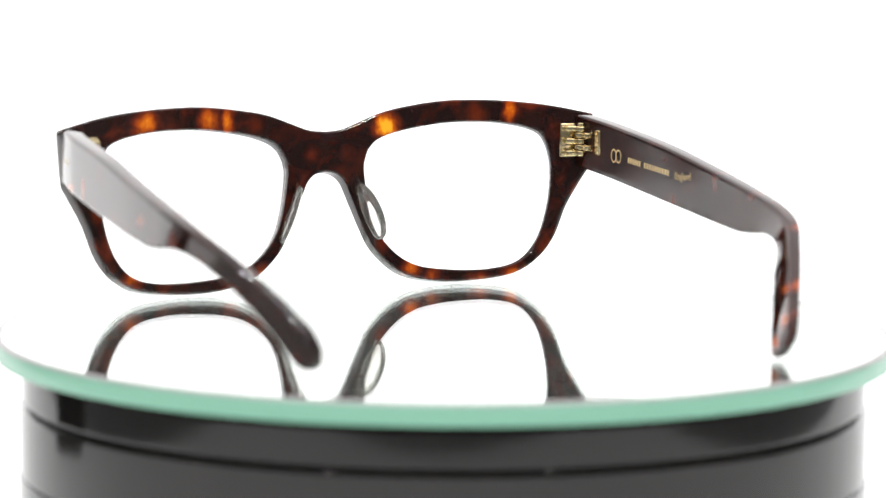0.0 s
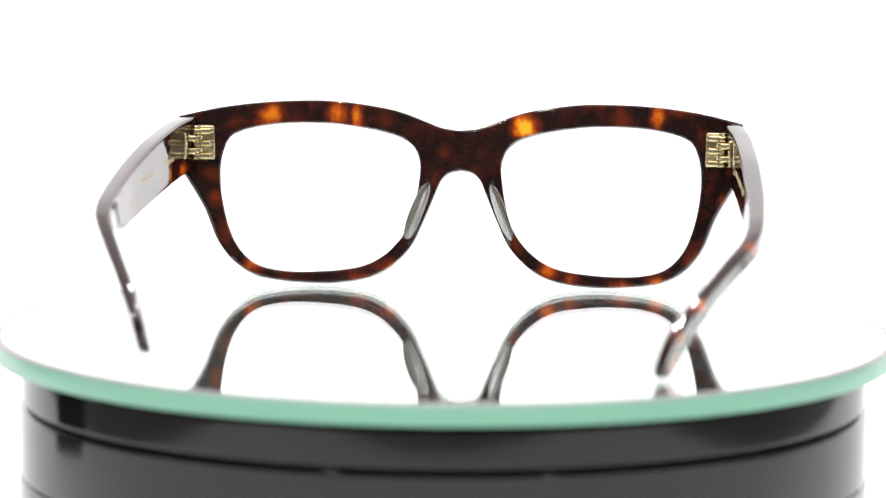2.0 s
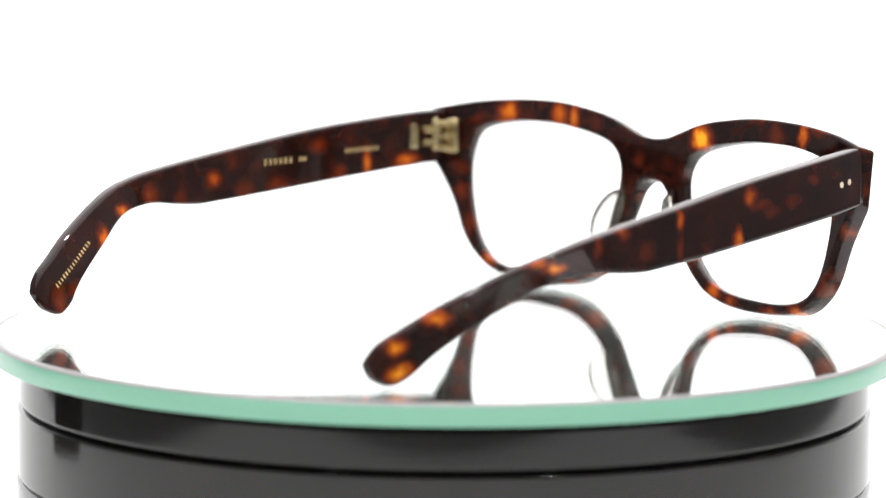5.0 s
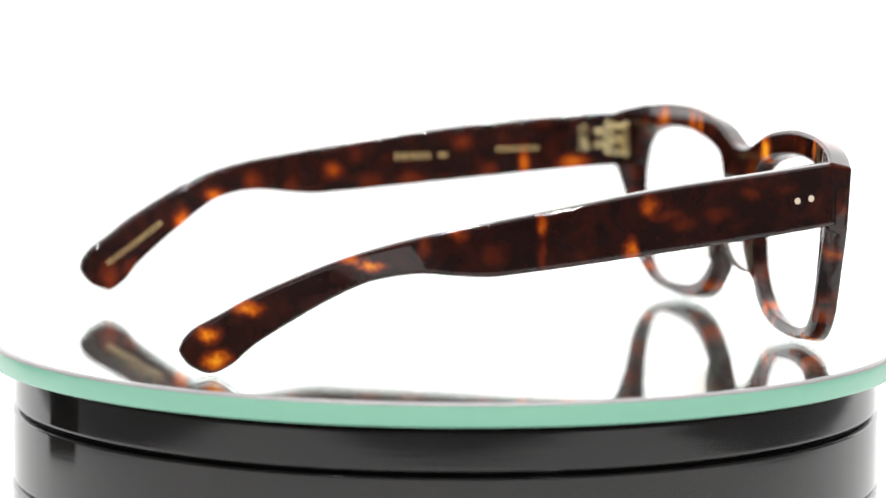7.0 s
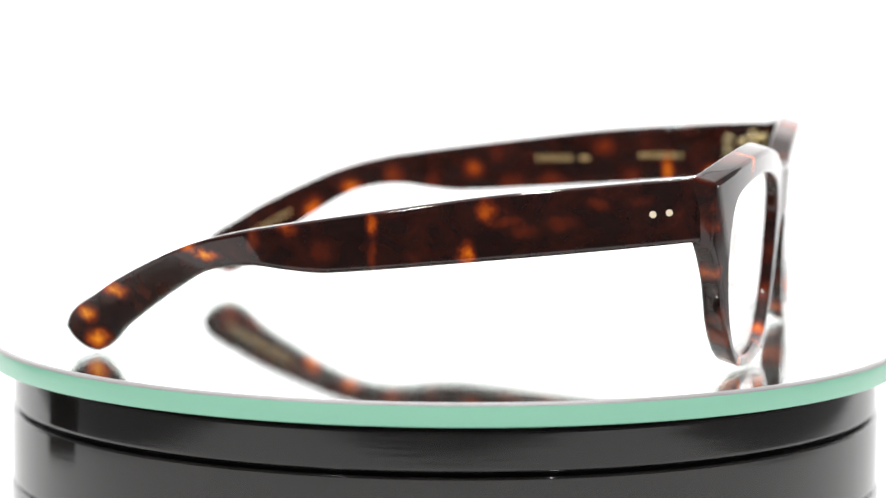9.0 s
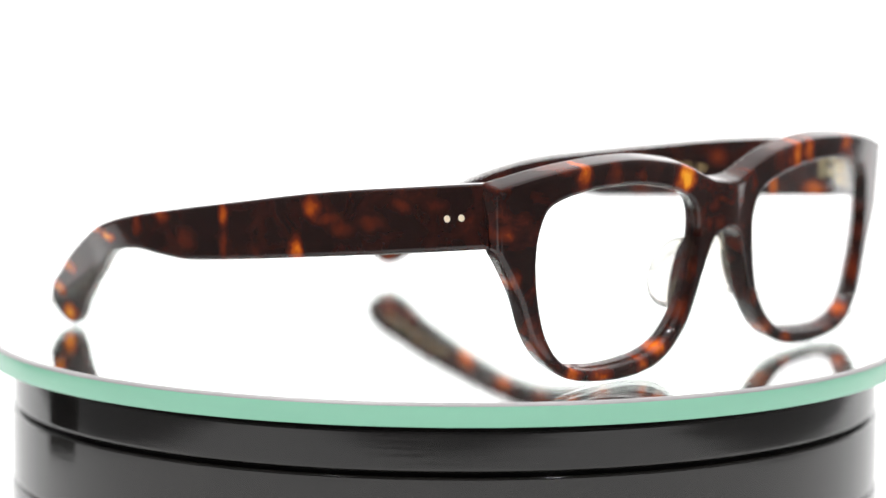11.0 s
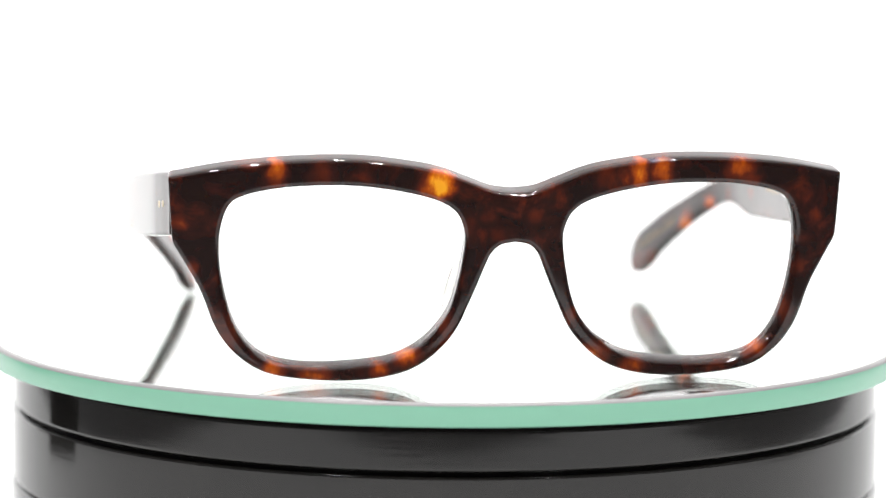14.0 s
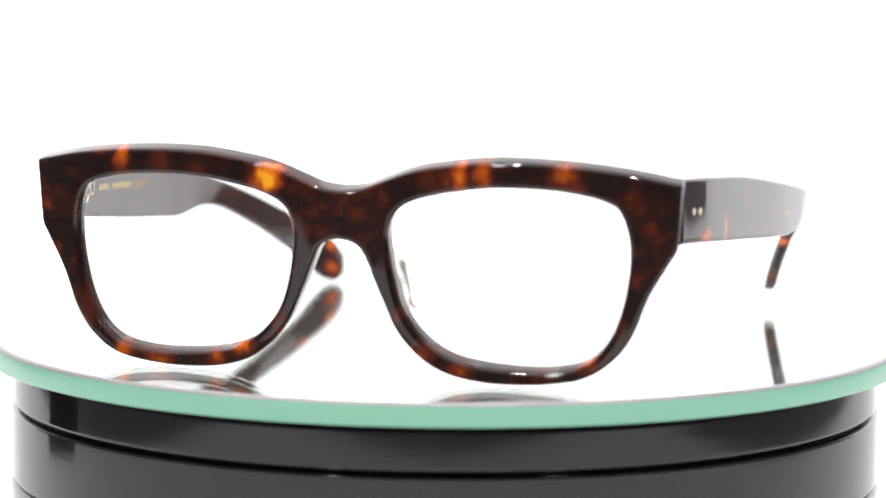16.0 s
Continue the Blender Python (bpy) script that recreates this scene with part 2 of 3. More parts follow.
def lathe(profile, steps=192):
    """A turned body: profile is a list of (radius, height), from the axis outwards and down."""
    verts, faces = [], []
    for r, z in profile:
        for i in range(steps):
            a = 2 * math.pi * i / steps
            verts.append((r * math.cos(a), r * math.sin(a), z))
    for k in range(len(profile) - 1):
        for i in range(steps):
            j = (i + 1) % steps
            faces.append((k * steps + i, k * steps + j, (k + 1) * steps + j, (k + 1) * steps + i))
    return verts, faces


def spline(points, steps=8, closed=False):
    """A smooth curve through control points (Catmull-Rom)."""
    out, n = [], len(points)
    for i in range(n if closed else n - 1):
        p = [points[(i + k) % n] if closed else points[min(max(i + k, 0), n - 1)] for k in (-1, 0, 1, 2)]
        p = [np.array(q, float) for q in p]
        if not closed and i == 0:
            p[0] = 2 * p[1] - p[2]
        if not closed and i == n - 2:
            p[3] = 2 * p[2] - p[1]
        for s in range(steps):
            t = s / steps
            out.append(0.5 * (2 * p[1] + (p[2] - p[0]) * t + (2 * p[0] - 5 * p[1] + 4 * p[2] - p[3]) * t ** 2 + (3 * p[1] - p[0] - 3 * p[2] + p[3]) * t ** 3))
    if not closed:
        out.append(np.array(points[-1], float))
    return np.array(out)


def resample(loop, step):
    """Even steps along a closed loop."""
    pts = np.vstack([loop, loop[:1]])
    d = np.concatenate([[0], np.cumsum(np.linalg.norm(np.diff(pts, axis=0), axis=1))])
    n = int(d[-1] / step)
    s = np.linspace(0, d[-1], n, endpoint=False)
    return np.stack([np.interp(s, d, pts[:, k]) for k in (0, 1)], axis=1)


def rounding(loop, outer):
    """How deeply the back edge is rounded off along a loop: more on the outer sides of the rims than on their tops."""
    e = np.roll(loop, -1, axis=0) - np.roll(loop, 1, axis=0)
    e /= np.linalg.norm(e, axis=1)[:, None]
    side, x, z = np.abs(e[:, 1]), np.abs(loop[:, 0]), loop[:, 1]
    if outer:
        w = 0.8 + 0.9 * side * np.clip((33 - z) / 8, 0, 1) * np.clip((x - 20) / 20, 0, 1)
    else:
        w = 0.7 + 0.9 * side * np.clip((x - 30) / 15, 0, 1)
    for _ in range(12):
        w = (w + np.roll(w, 1) + np.roll(w, -1)) / 3
    return w[:, None]


def narrowing(loop):
    """By how much an opening is smaller at the back of the sheet: on its outer side and top, less at the bottom, not at the nose."""
    return 0.85 * np.clip((np.abs(loop[:, :1]) - 14) / 14, 0, 1) * (0.45 + 0.55 * np.clip((loop[:, 1:] - 4) / 10, 0, 1))


def inset(loop, amount):
    """Move a counter-clockwise loop inwards."""
    e = np.roll(loop, -1, axis=0) - np.roll(loop, 1, axis=0)
    e /= np.linalg.norm(e, axis=1)[:, None]
    return loop + amount * np.stack([-e[:, 1], e[:, 0]], axis=1)


# ---------------- white photo tent ----------------
def tent():
    # a wide sheet that sweeps up behind the table
    path = [(0.361, -0.072), (0.55, -0.072)] + [(0.55 + 0.35 * math.sin(a), 0.278 - 0.35 * math.cos(a)) for a in np.linspace(0.1, math.pi / 2, 14)] + [(0.9, 0.80)]
    verts = [(x, y, z) for y, z in path for x in (-0.75, 0.75)]
    faces = [(2 * i, 2 * i + 1, 2 * i + 3, 2 * i + 2) for i in range(len(path) - 1)]
    tagged(mesh_part("backdrop", verts, faces, SWEEP_GLOW), "seamless white backdrop, made to glow, sweeping up behind the table", "backdrop", kind="structure")
    tagged(part("tabletop", box(pose(0, -0.03, -0.080), 0.74, 0.78, 0.02, 0.002), TABLE_GLOW), "white tabletop under the turntable, made to glow by itself", "tabletop", kind="structure")
    tagged(part("floor", box(pose(0, -0.40, -0.110), 1.5, 1.54, 0.01), DARK), "dim grey floor round the white tabletop", "floor", kind="structure")
    for name, m, size in (("wall_west", pose(-0.76, 0.75, 0.35), (0.01, 0.32, 0.92)), ("wall_east", pose(0.76, 0.75, 0.35), (0.01, 0.32, 0.92)),
                          ("ceiling", pose(0, 0.15, 0.815), (1.5, 1.50, 0.01))):
        tagged(part(name, box(m, *size), CLOTH if name == "ceiling" else SIDE_CLOTH), "white translucent cloth of a photo tent", "tent wall", kind="structure")
    # the open front of the tent looks into a dark room
    for name, m, size in (("wall_southwest", pose(-0.76, -0.295, 0.35), (0.01, 1.76, 0.92)), ("wall_southeast", pose(0.76, -0.295, 0.35), (0.01, 1.76, 0.92)),
                          ("wall_south", pose(0, -1.18, 0.35), (1.53, 0.01, 0.92)), ("ceiling_front", pose(0, -0.89, 0.815), (1.5, 0.57, 0.01))):
        tagged(part(name, box(m, *size), DARK), "dim grey wall of the room in front of the tent", "wall", kind="structure")


tent()


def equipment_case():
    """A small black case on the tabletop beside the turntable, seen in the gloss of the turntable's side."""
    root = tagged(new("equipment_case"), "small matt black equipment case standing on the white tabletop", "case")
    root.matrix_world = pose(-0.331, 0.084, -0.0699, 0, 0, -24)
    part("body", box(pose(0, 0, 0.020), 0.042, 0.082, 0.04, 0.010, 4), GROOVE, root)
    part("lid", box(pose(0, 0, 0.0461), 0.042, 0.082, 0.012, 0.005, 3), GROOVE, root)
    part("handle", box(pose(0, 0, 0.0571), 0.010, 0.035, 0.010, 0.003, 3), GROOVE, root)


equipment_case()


# ---------------- turntable ----------------
R_DISC, R_BASE, T_DISC = 0.1041, 0.0976, 0.0050


def turntable():
    base = tagged(new("turntable"), "round gloss black motorised display turntable with a groove", "turntable")
    base.location = (0, 0, -0.07)
    b = R_BASE

    def ring(name, prof, mat, label=""):
        v, f = lathe([(r, z + 0.07 + (0.0004 if -0.06 < z < -0.006 else 0.0)) for r, z in prof])
        return mesh_part(name, v, f, mat, base, label)

    ring("upper_body", [(0.0, -0.0056), (b - 0.004, -0.0056), (b - 0.0012, -0.0058), (b - 0.0003, -0.0064), (b, -0.0075), (b, -0.0077), (b, -0.0112), (b, -0.0147), (b, -0.0150), (b - 0.0002, -0.0155), (b - 0.0010, -0.0158), (b - 0.0030, -0.0159)], BLACK)
    ring("groove", [(b - 0.0012, -0.0156), (b - 0.0016, -0.0160), (b - 0.0012, -0.0168)], GROOVE)
    ring("lower_body", [(b - 0.0030, -0.0166), (b + 0.0002, -0.0166), (b + 0.0004, -0.0168), (b + 0.0004, -0.0171), (b + 0.0004, -0.0177), (b + 0.0004, -0.0245), (b + 0.0004, -0.0314), (b + 0.0004, -0.0318), (b + 0.0003, -0.0323), (b - 0.0030, -0.0325)], BLACK)
    ring("foot_ring", [(b - 0.0030, -0.0329), (b + 0.0004, -0.0330), (b + 0.0007, -0.0335), (b + 0.0007, -0.0338), (b + 0.0007, -0.0500), (b + 0.0007, -0.0676), (b + 0.0007, -0.0680), (b - 0.0010, -0.0700), (0.0, -0.0700)], BLACK)
    ring("spindle", [(0.0, -0.0050), (0.02, -0.0050), (0.02, -0.0057)], BLACK)
    return base


def mirror_disc():
    disc = tagged(new("mirror_disc"), "round mirror plate with a green glass edge on the turntable", "mirror")
    r, t, d = R_DISC, T_DISC, 0.0044
    v, f = lathe([(0.0, 0.0), (r - 0.0016, 0.0)])
    pane = mesh_part("glass_sheet", v, f, GLASS, disc, "clear sheet of glass", smooth=False)
    if pane.data.polygons[0].normal.z < 0:
        pane.data.flip_normals()
    pane.visible_shadow = False
    v, f = lathe([(0.0, -d), (r - 0.0007, -d)])
    mesh_part("silvering", v, f, SILVER, disc, "silvered mirror face", smooth=False)
    v, f = lathe([(r - 0.0016, 0.0), (r - 0.0006, 0.0), (r - 0.0005, -0.00003), (r - 0.00002, -0.00055), (r, -0.00062)])
    mesh_part("bevel", v, f, BEVEL, disc, "grey ground bevel along the upper edge")
    v, f = lathe([(r, -0.00062), (r, -t + 0.0004), (r - 0.0003, -t + 0.0001), (r - 0.0008, -t)])
    mesh_part("glass_edge", v, f, EDGE, disc, "ground green glass edge")
    v, f = lathe([(r - 0.0007, -d), (r - 0.0007, -0.0002)])
    mesh_part("pale_rim", v, f, PALE_EDGE, disc, "pale inner face of the glass edge, toned for light coming through")
    v, f = lathe([(0.0, -t), (r - 0.0009, -t)])
    mesh_part("backing", v, f, GROOVE, disc, "black painted backing", smooth=False)
    return disc


TABLE, DISC = turntable(), mirror_disc()

# ---------------- spectacles ----------------
SHIFT = -1.6  # mm: the frame stands a little off the axis
Y_FRONT, LEAN, THICK = 75.6, 0.05, 5.0
TAPER, RISE = 0.0018, 0.25  # the sheet narrows and rises towards its back
TOP = [(0, 38.9), (4.5, 39.4), (9.5, 41.2), (15, 43.2), (21, 44.5), (33, 45.9), (47, 45.7), (60, 44.4), (71.8, 42.1)]
SIDE = [(71.8, 42.1), (71.0, 30.6), (70.6, 28.2), (69.2, 25.9), (65.2, 18.9), (61.8, 10.6), (57.2, 5.0), (50.4, 1.4), (38, 0.02), (27, 0.7), (19.2, 3.4), (12.9, 9.2),
        (9.4, 16.0), (6.2, 23.6), (4.9, 26.4), (2.9, 28.2), (0, 28.8)]
EYE = [(60.0, 36.2), (56.6, 38.8), (49.5, 40.4), (41, 41.0), (31, 40.7), (20, 38.8), (13.6, 36.3), (10.8, 32.6), (10.3, 27.2), (12.7, 15.6), (17.8, 8.2), (25, 4.0),
       (36, 2.5), (46, 2.7), (53.3, 5.0), (58.4, 11.0), (61.2, 20.3), (61.8, 29.5)]


def bowed(x, z, depth):
    """A point of the front, depth mm behind its face, in metres: nearly flat, bent back at the ends, with a soft crest down the bridge."""
    drop = 0.000155 * x * x + 2.37e-7 * x ** 4
    crest = 1.0 * math.exp(-(x / 5.0) ** 2) * (1 - depth / THICK)
    return ((x * (0.991 - TAPER * depth) + SHIFT) / 1000, (Y_FRONT - drop + crest + LEAN * (z - 25) - depth) / 1000, (z + RISE * depth) / 1000)


def spectacle_front(parent):
    half = np.vstack([spline(TOP, 8)[:-1], spline(SIDE, 8)])
    other = half[::-1].copy()
    other[:, 0] *= -1
    outer = resample(np.vstack([half[:-1], other[:-1]]), 0.7)[::-1]  # counter-clockwise
    eye = resample(spline(EYE, 8, True), 0.7)
    area = 0.5 * np.sum(eye[:, 0] * np.roll(eye[:, 1], -1) - eye[:, 1] * np.roll(eye[:, 0], -1))
    if area < 0:
        eye = eye[::-1]
    eye = inset(eye, 0.22)
    twin = eye[::-1].copy()
    twin[:, 0] *= -1
    area = 0.5 * np.sum(outer[:, 0] * np.roll(outer[:, 1], -1) - outer[:, 1] * np.roll(outer[:, 0], -1))
    if area < 0:
        outer = outer[::-1]
    front_r = 0.8
    stations = [(front_r - front_r * math.sin(a), front_r - front_r * math.cos(a)) for a in np.linspace(0, math.pi / 2, 5)]
    stations = [(front_r + 0.35, 0.0)] + stations + [(0.0, THICK * 0.4)]
    rounded = [(1 - math.cos(a), 1 - math.sin(a)) for a in np.linspace(0, math.pi / 2, 8)]  # shares of the rounding's width and depth
    verts, faces = [], []

    def rim(loop, sign):
        rings, w = [], rounding(loop, sign > 0)
        narrow = narrowing(loop) if sign < 0 else 0.0
        for amount, depth in stations:
            pts = inset(loop, sign * amount + narrow * depth / THICK)
            rings.append(range(len(verts), len(verts) + len(pts)))
            verts.extend(bowed(x, z, depth) for x, z in pts)
        for across, deep in rounded:
            pts = inset(loop, sign * across * w + narrow * (0.5 + 0.5 * across))
            rings.append(range(len(verts), len(verts) + len(pts)))
            verts.extend(bowed(x, z, THICK - deep * min(d, 2.2)) for (x, z), d in zip(pts, w[:, 0]))
        pts = inset(loop, sign * (w + 0.35) + narrow)
        rings.append(range(len(verts), len(verts) + len(pts)))
        verts.extend(bowed(x, z, THICK) for x, z in pts)
        n = len(loop)
        for a, b in zip(rings[:-1], rings[1:]):
            for i in range(n):
                j = (i + 1) % n
                faces.append((a[i], a[j], b[j], b[i]))
        return rings[0], rings[-1]

    ends = [rim(outer, 1), rim(eye, -1), rim(twin, -1)]
    from mathutils.geometry import delaunay_2d_cdt
    for which, depth in ((0, 0.0), (1, THICK)):
        idx = [list(e[which]) for e in ends]
        amounts = [front_r + 0.35] * 3 if which == 0 else [rounding(lp, k == 0) + 0.35 for k, lp in enumerate((outer, eye, twin))]
        loops = [inset(outer, amounts[0])] + [inset(lp, which * narrowing(lp) - wide) for lp, wide in zip((eye, twin), amounts[1:])]
        flat = [tuple(p) for lp in loops for p in lp]
        index = [i for lp in idx for i in lp]
        edges, at = [], 0
        for lp in loops:
            edges += [(at + i, at + (i + 1) % len(lp)) for i in range(len(lp))]
            at += len(lp)
        grid = []
        for gx in np.arange(-70, 70.1, 1.6):
            for gz in np.arange(1, 46, 1.6):
                p = np.array((gx, gz))
                if inside(p, loops[0]) and not inside(p, loops[1]) and not inside(p, loops[2]) and min(np.min(np.hypot(*(lp - p).T)) for lp in loops) > 0.5:
                    grid.append((gx, gz))
        co, _, tris, orig, _, _ = delaunay_2d_cdt([Vector(p) for p in flat + grid], edges, [], 0, 1e-7)
        place = {}
        for i, o in enumerate(orig):
            k = o[0] if o else len(index)
            if k < len(index):
                place[i] = index[k]
            else:
                place[i] = len(verts)
                verts.append(bowed(co[i][0], co[i][1], depth))
        for t in tris:
            c = np.mean([co[i] for i in t], axis=0)
            if inside(c, loops[0]) and not inside(c, loops[1]) and not inside(c, loops[2]):
                faces.append(tuple(place[i] for i in t))
    return mesh_part("frame_front", verts, faces, FRONT_ACETATE, parent, "bowed tortoiseshell front with two rims and a keyhole bridge")


def lens(parent, sign):
    """A clear demonstration lens, bevelled into the groove of its rim."""
    loop = resample(spline(EYE, 8, True), 1.2)
    if np.sum(loop[:, 0] * np.roll(loop[:, 1], -1) - loop[:, 1] * np.roll(loop[:, 0], -1)) < 0:
        loop = loop[::-1]
    flat, rim, edge = inset(loop, 0.0), inset(loop, -0.45), inset(loop, -0.95)
    mid, n = loop.mean(axis=0), len(loop)
    shares = (0.04, 0.2, 0.4, 0.6, 0.8, 0.93, 1.0)
    rows = [(mid + (flat - mid) * f, 1.5) for f in shares] + [(rim, 1.5), (edge, 2.3), (rim, 3.1)]
    rows += [(mid + (flat - mid) * f, 3.1) for f in shares[::-1]]
    verts = [bowed(sign * x, z, depth) for pts, depth in rows for x, z in pts]
    faces = [(k * n + i, k * n + (i + 1) % n, (k + 1) * n + (i + 1) % n, (k + 1) * n + i) for k in range(len(rows) - 1) for i in range(n)]
    faces += [tuple(range(n))[::-1], tuple(range((len(rows) - 1) * n, len(rows) * n))]
    ob = mesh_part("lens", verts, faces, LENS_GLASS, parent, "clear plastic lens")
    ob.visible_shadow = False


def inside(p, loop):
    x, y = p
    a, b = loop, np.roll(loop, -1, axis=0)
    cross = (a[:, 1] > y) != (b[:, 1] > y)
    with np.errstate(divide="ignore", invalid="ignore"):
        xs = a[:, 0] + (y - a[:, 1]) * (b[:, 0] - a[:, 0]) / (b[:, 1] - a[:, 1])
    return np.count_nonzero(cross & (x < xs)) % 2 == 1


UPPER = [(65.6, 43.1), (48.4, 41.3), (25, 38.6), (1.6, 34.9), (-17.2, 31.8), (-31.4, 29.1), (-43.4, 25.3), (-58, 18.1), (-66, 13.0), (-70.5, 10.1), (-72.6, 7.7), (-73.2, 5.9)]
LOWER = [(65.6, 29.7), (36.9, 26.4), (8.7, 23.3), (-5.4, 21.9), (-12.4, 21.4), (-19.5, 21.8), (-26.6, 22.4), (-33.7, 21.6), (-39.7, 19.5), (-48.2, 14.0), (-58, 6.8),
         (-62.5, 2.2), (-66.5, 0.2), (-70.5, 1.5), (-72.6, 3.7), (-73.2, 4.9)]
OUTLINE = [(65.6, 70.3), (57, 71.7), (48, 72.7), (25, 74.1), (0, 75.2), (-20, 75.3), (-32, 75.0), (-42, 74.4), (-52, 73.6), (-62, 72.6), (-73.2, 71.5)]
WIDTH = [(65.6, 4.6), (40, 4.4), (0, 4.2), (-30, 3.8), (-50, 3.2), (-68, 3.0), (-73.2, 2.2)]


def along(points, y):
    c = spline(points, 12)
    return float(np.interp(-y, -c[:, 0], c[:, 1]))


def inward(sign, y, z):
    """How far the bent tail leans in towards the head, by its height; the right one is bent in further."""
    t = min(max((-20 - y) / 28, 0.0), 1.0)
    drop = 1.6 * math.log(1 + math.exp(min((28.5 - z) / 1.6, 40.0)))
    drop = 32 * math.tanh(drop / 32)
    back = 3.0 * math.log(1 + math.exp(min((-38 - y) / 3.0, 40.0)))
    return t * t * (3 - 2 * t) * (0.515 * drop + 0.195 * back if sign > 0 else 0.42 * drop + 0.11 * back)


def temple(parent, sign, material, lift, label):
    """One temple: a rounded bar that bows out, bends down behind the ear and ends in a paddle."""
    ys = list(np.linspace(66.3, -60, 90)) + list(np.linspace(-60.8, -71.5, 16)) + [-72.1, -72.6, -73.0, -73.2]
    tables = [spline(t, 12) for t in (UPPER, LOWER, OUTLINE, WIDTH)]
    up, low, out, wide = [np.array([np.interp(-y, -c[:, 0], c[:, 1]) for y in ys]) for c in tables]
    slope = np.gradient(out, ys)
    verts, faces, ring = [], [], 0
    for k, y in enumerate(ys):
        nrm = np.array((1.0, -slope[k]))
        nrm /= np.linalg.norm(nrm)
        h, w = (up[k] - low[k]) / 2, wide[k] / 2
        r = min(0.85, h * 0.9, w * 0.9)
        sect = []
        for cx, cz, a0 in ((w - r, h - r, 0), (-w + r, h - r, 90), (-w + r, -h + r, 180), (w - r, -h + r, 270)):
            sect += [(cx + r * math.cos(radians(a0 + a)), cz + r * math.sin(radians(a0 + a))) for a in (0, 22.5, 45, 67.5, 90)]
            if a0 in (90, 270):  # the flat of the face begins just past the rounding
                x0, e = (-w if a0 == 90 else w), (h - r) * 0.93
                sect += [(x0, e), (x0, 0.0), (x0, -e)] if a0 == 90 else [(x0, -e), (x0, 0.0), (x0, e)]
        ring = len(sect)
        mid = (up[k] + low[k]) / 2
        for sx, sz in sect:
            # a slightly domed outer face
            dome = 0.03 * (1 - (sz / max(h, 0.1)) ** 2) if sx > 0 else 0.0
            x = out[k] - w * nrm[0] + (sx + dome) * nrm[0]
            yy = y - w * nrm[1] + (sx + dome) * nrm[1] if k else y
            x -= inward(sign, y, mid + sz)
            z = mid + sz + lift_at(y, lift)
            verts.append(((sign * x + SHIFT) / 1000, yy / 1000, z / 1000))
    for k in range(len(ys) - 1):
        for i in range(ring):
            j = (i + 1) % ring
            faces.append((k * ring + i, k * ring + j, (k + 1) * ring + j, (k + 1) * ring + i))
    faces.append(tuple(range(ring))[::-1])
    faces.append(tuple(range((len(ys) - 1) * ring, len(ys) * ring)))
    ob = mesh_part("temple", verts, faces, material, parent, label)
    ob.data.polygons[-2].use_smooth = False
    return ob


def lift_at(y, lift):
    return lift * max((64.6 - y) / 137.8, 0.0) ** 0.65


def temple_point(sign, y, z, inner, lift, proud=0.0):
    """A place on the inner or outer face of a temple, in metres, and the face's turn about z."""
    x = along(OUTLINE, y)
    slope = (along(OUTLINE, y + 1) - along(OUTLINE, y - 1)) / 2
    nrm = np.array((1.0, -slope)) / math.hypot(1, slope)
    w = along(WIDTH, y)
    off = -(w + proud) if inner else 0.03 + proud
    x -= inward(sign, y, z)
    return Vector(((sign * (x + off * nrm[0]) + SHIFT) / 1000, (y + off * nrm[1]) / 1000, (z + lift_at(y, lift)) / 1000)), sign * math.degrees(math.atan(-slope))


def cylinder(m, r, h, steps=20, bevel=0.0):
    bm = bmesh.new()
    bmesh.ops.create_cone(bm, cap_ends=True, segments=steps, radius1=r, radius2=r, depth=h)
    if bevel:
        rims = [e for e in bm.edges if abs(e.verts[0].co.z - e.verts[1].co.z) < 1e-7]
        bmesh.ops.bevel(bm, geom=rims, offset=bevel, segments=3, affect="EDGES", profile=0.5)
    bmesh.ops.transform(bm, matrix=m, verts=bm.verts)
    return bm


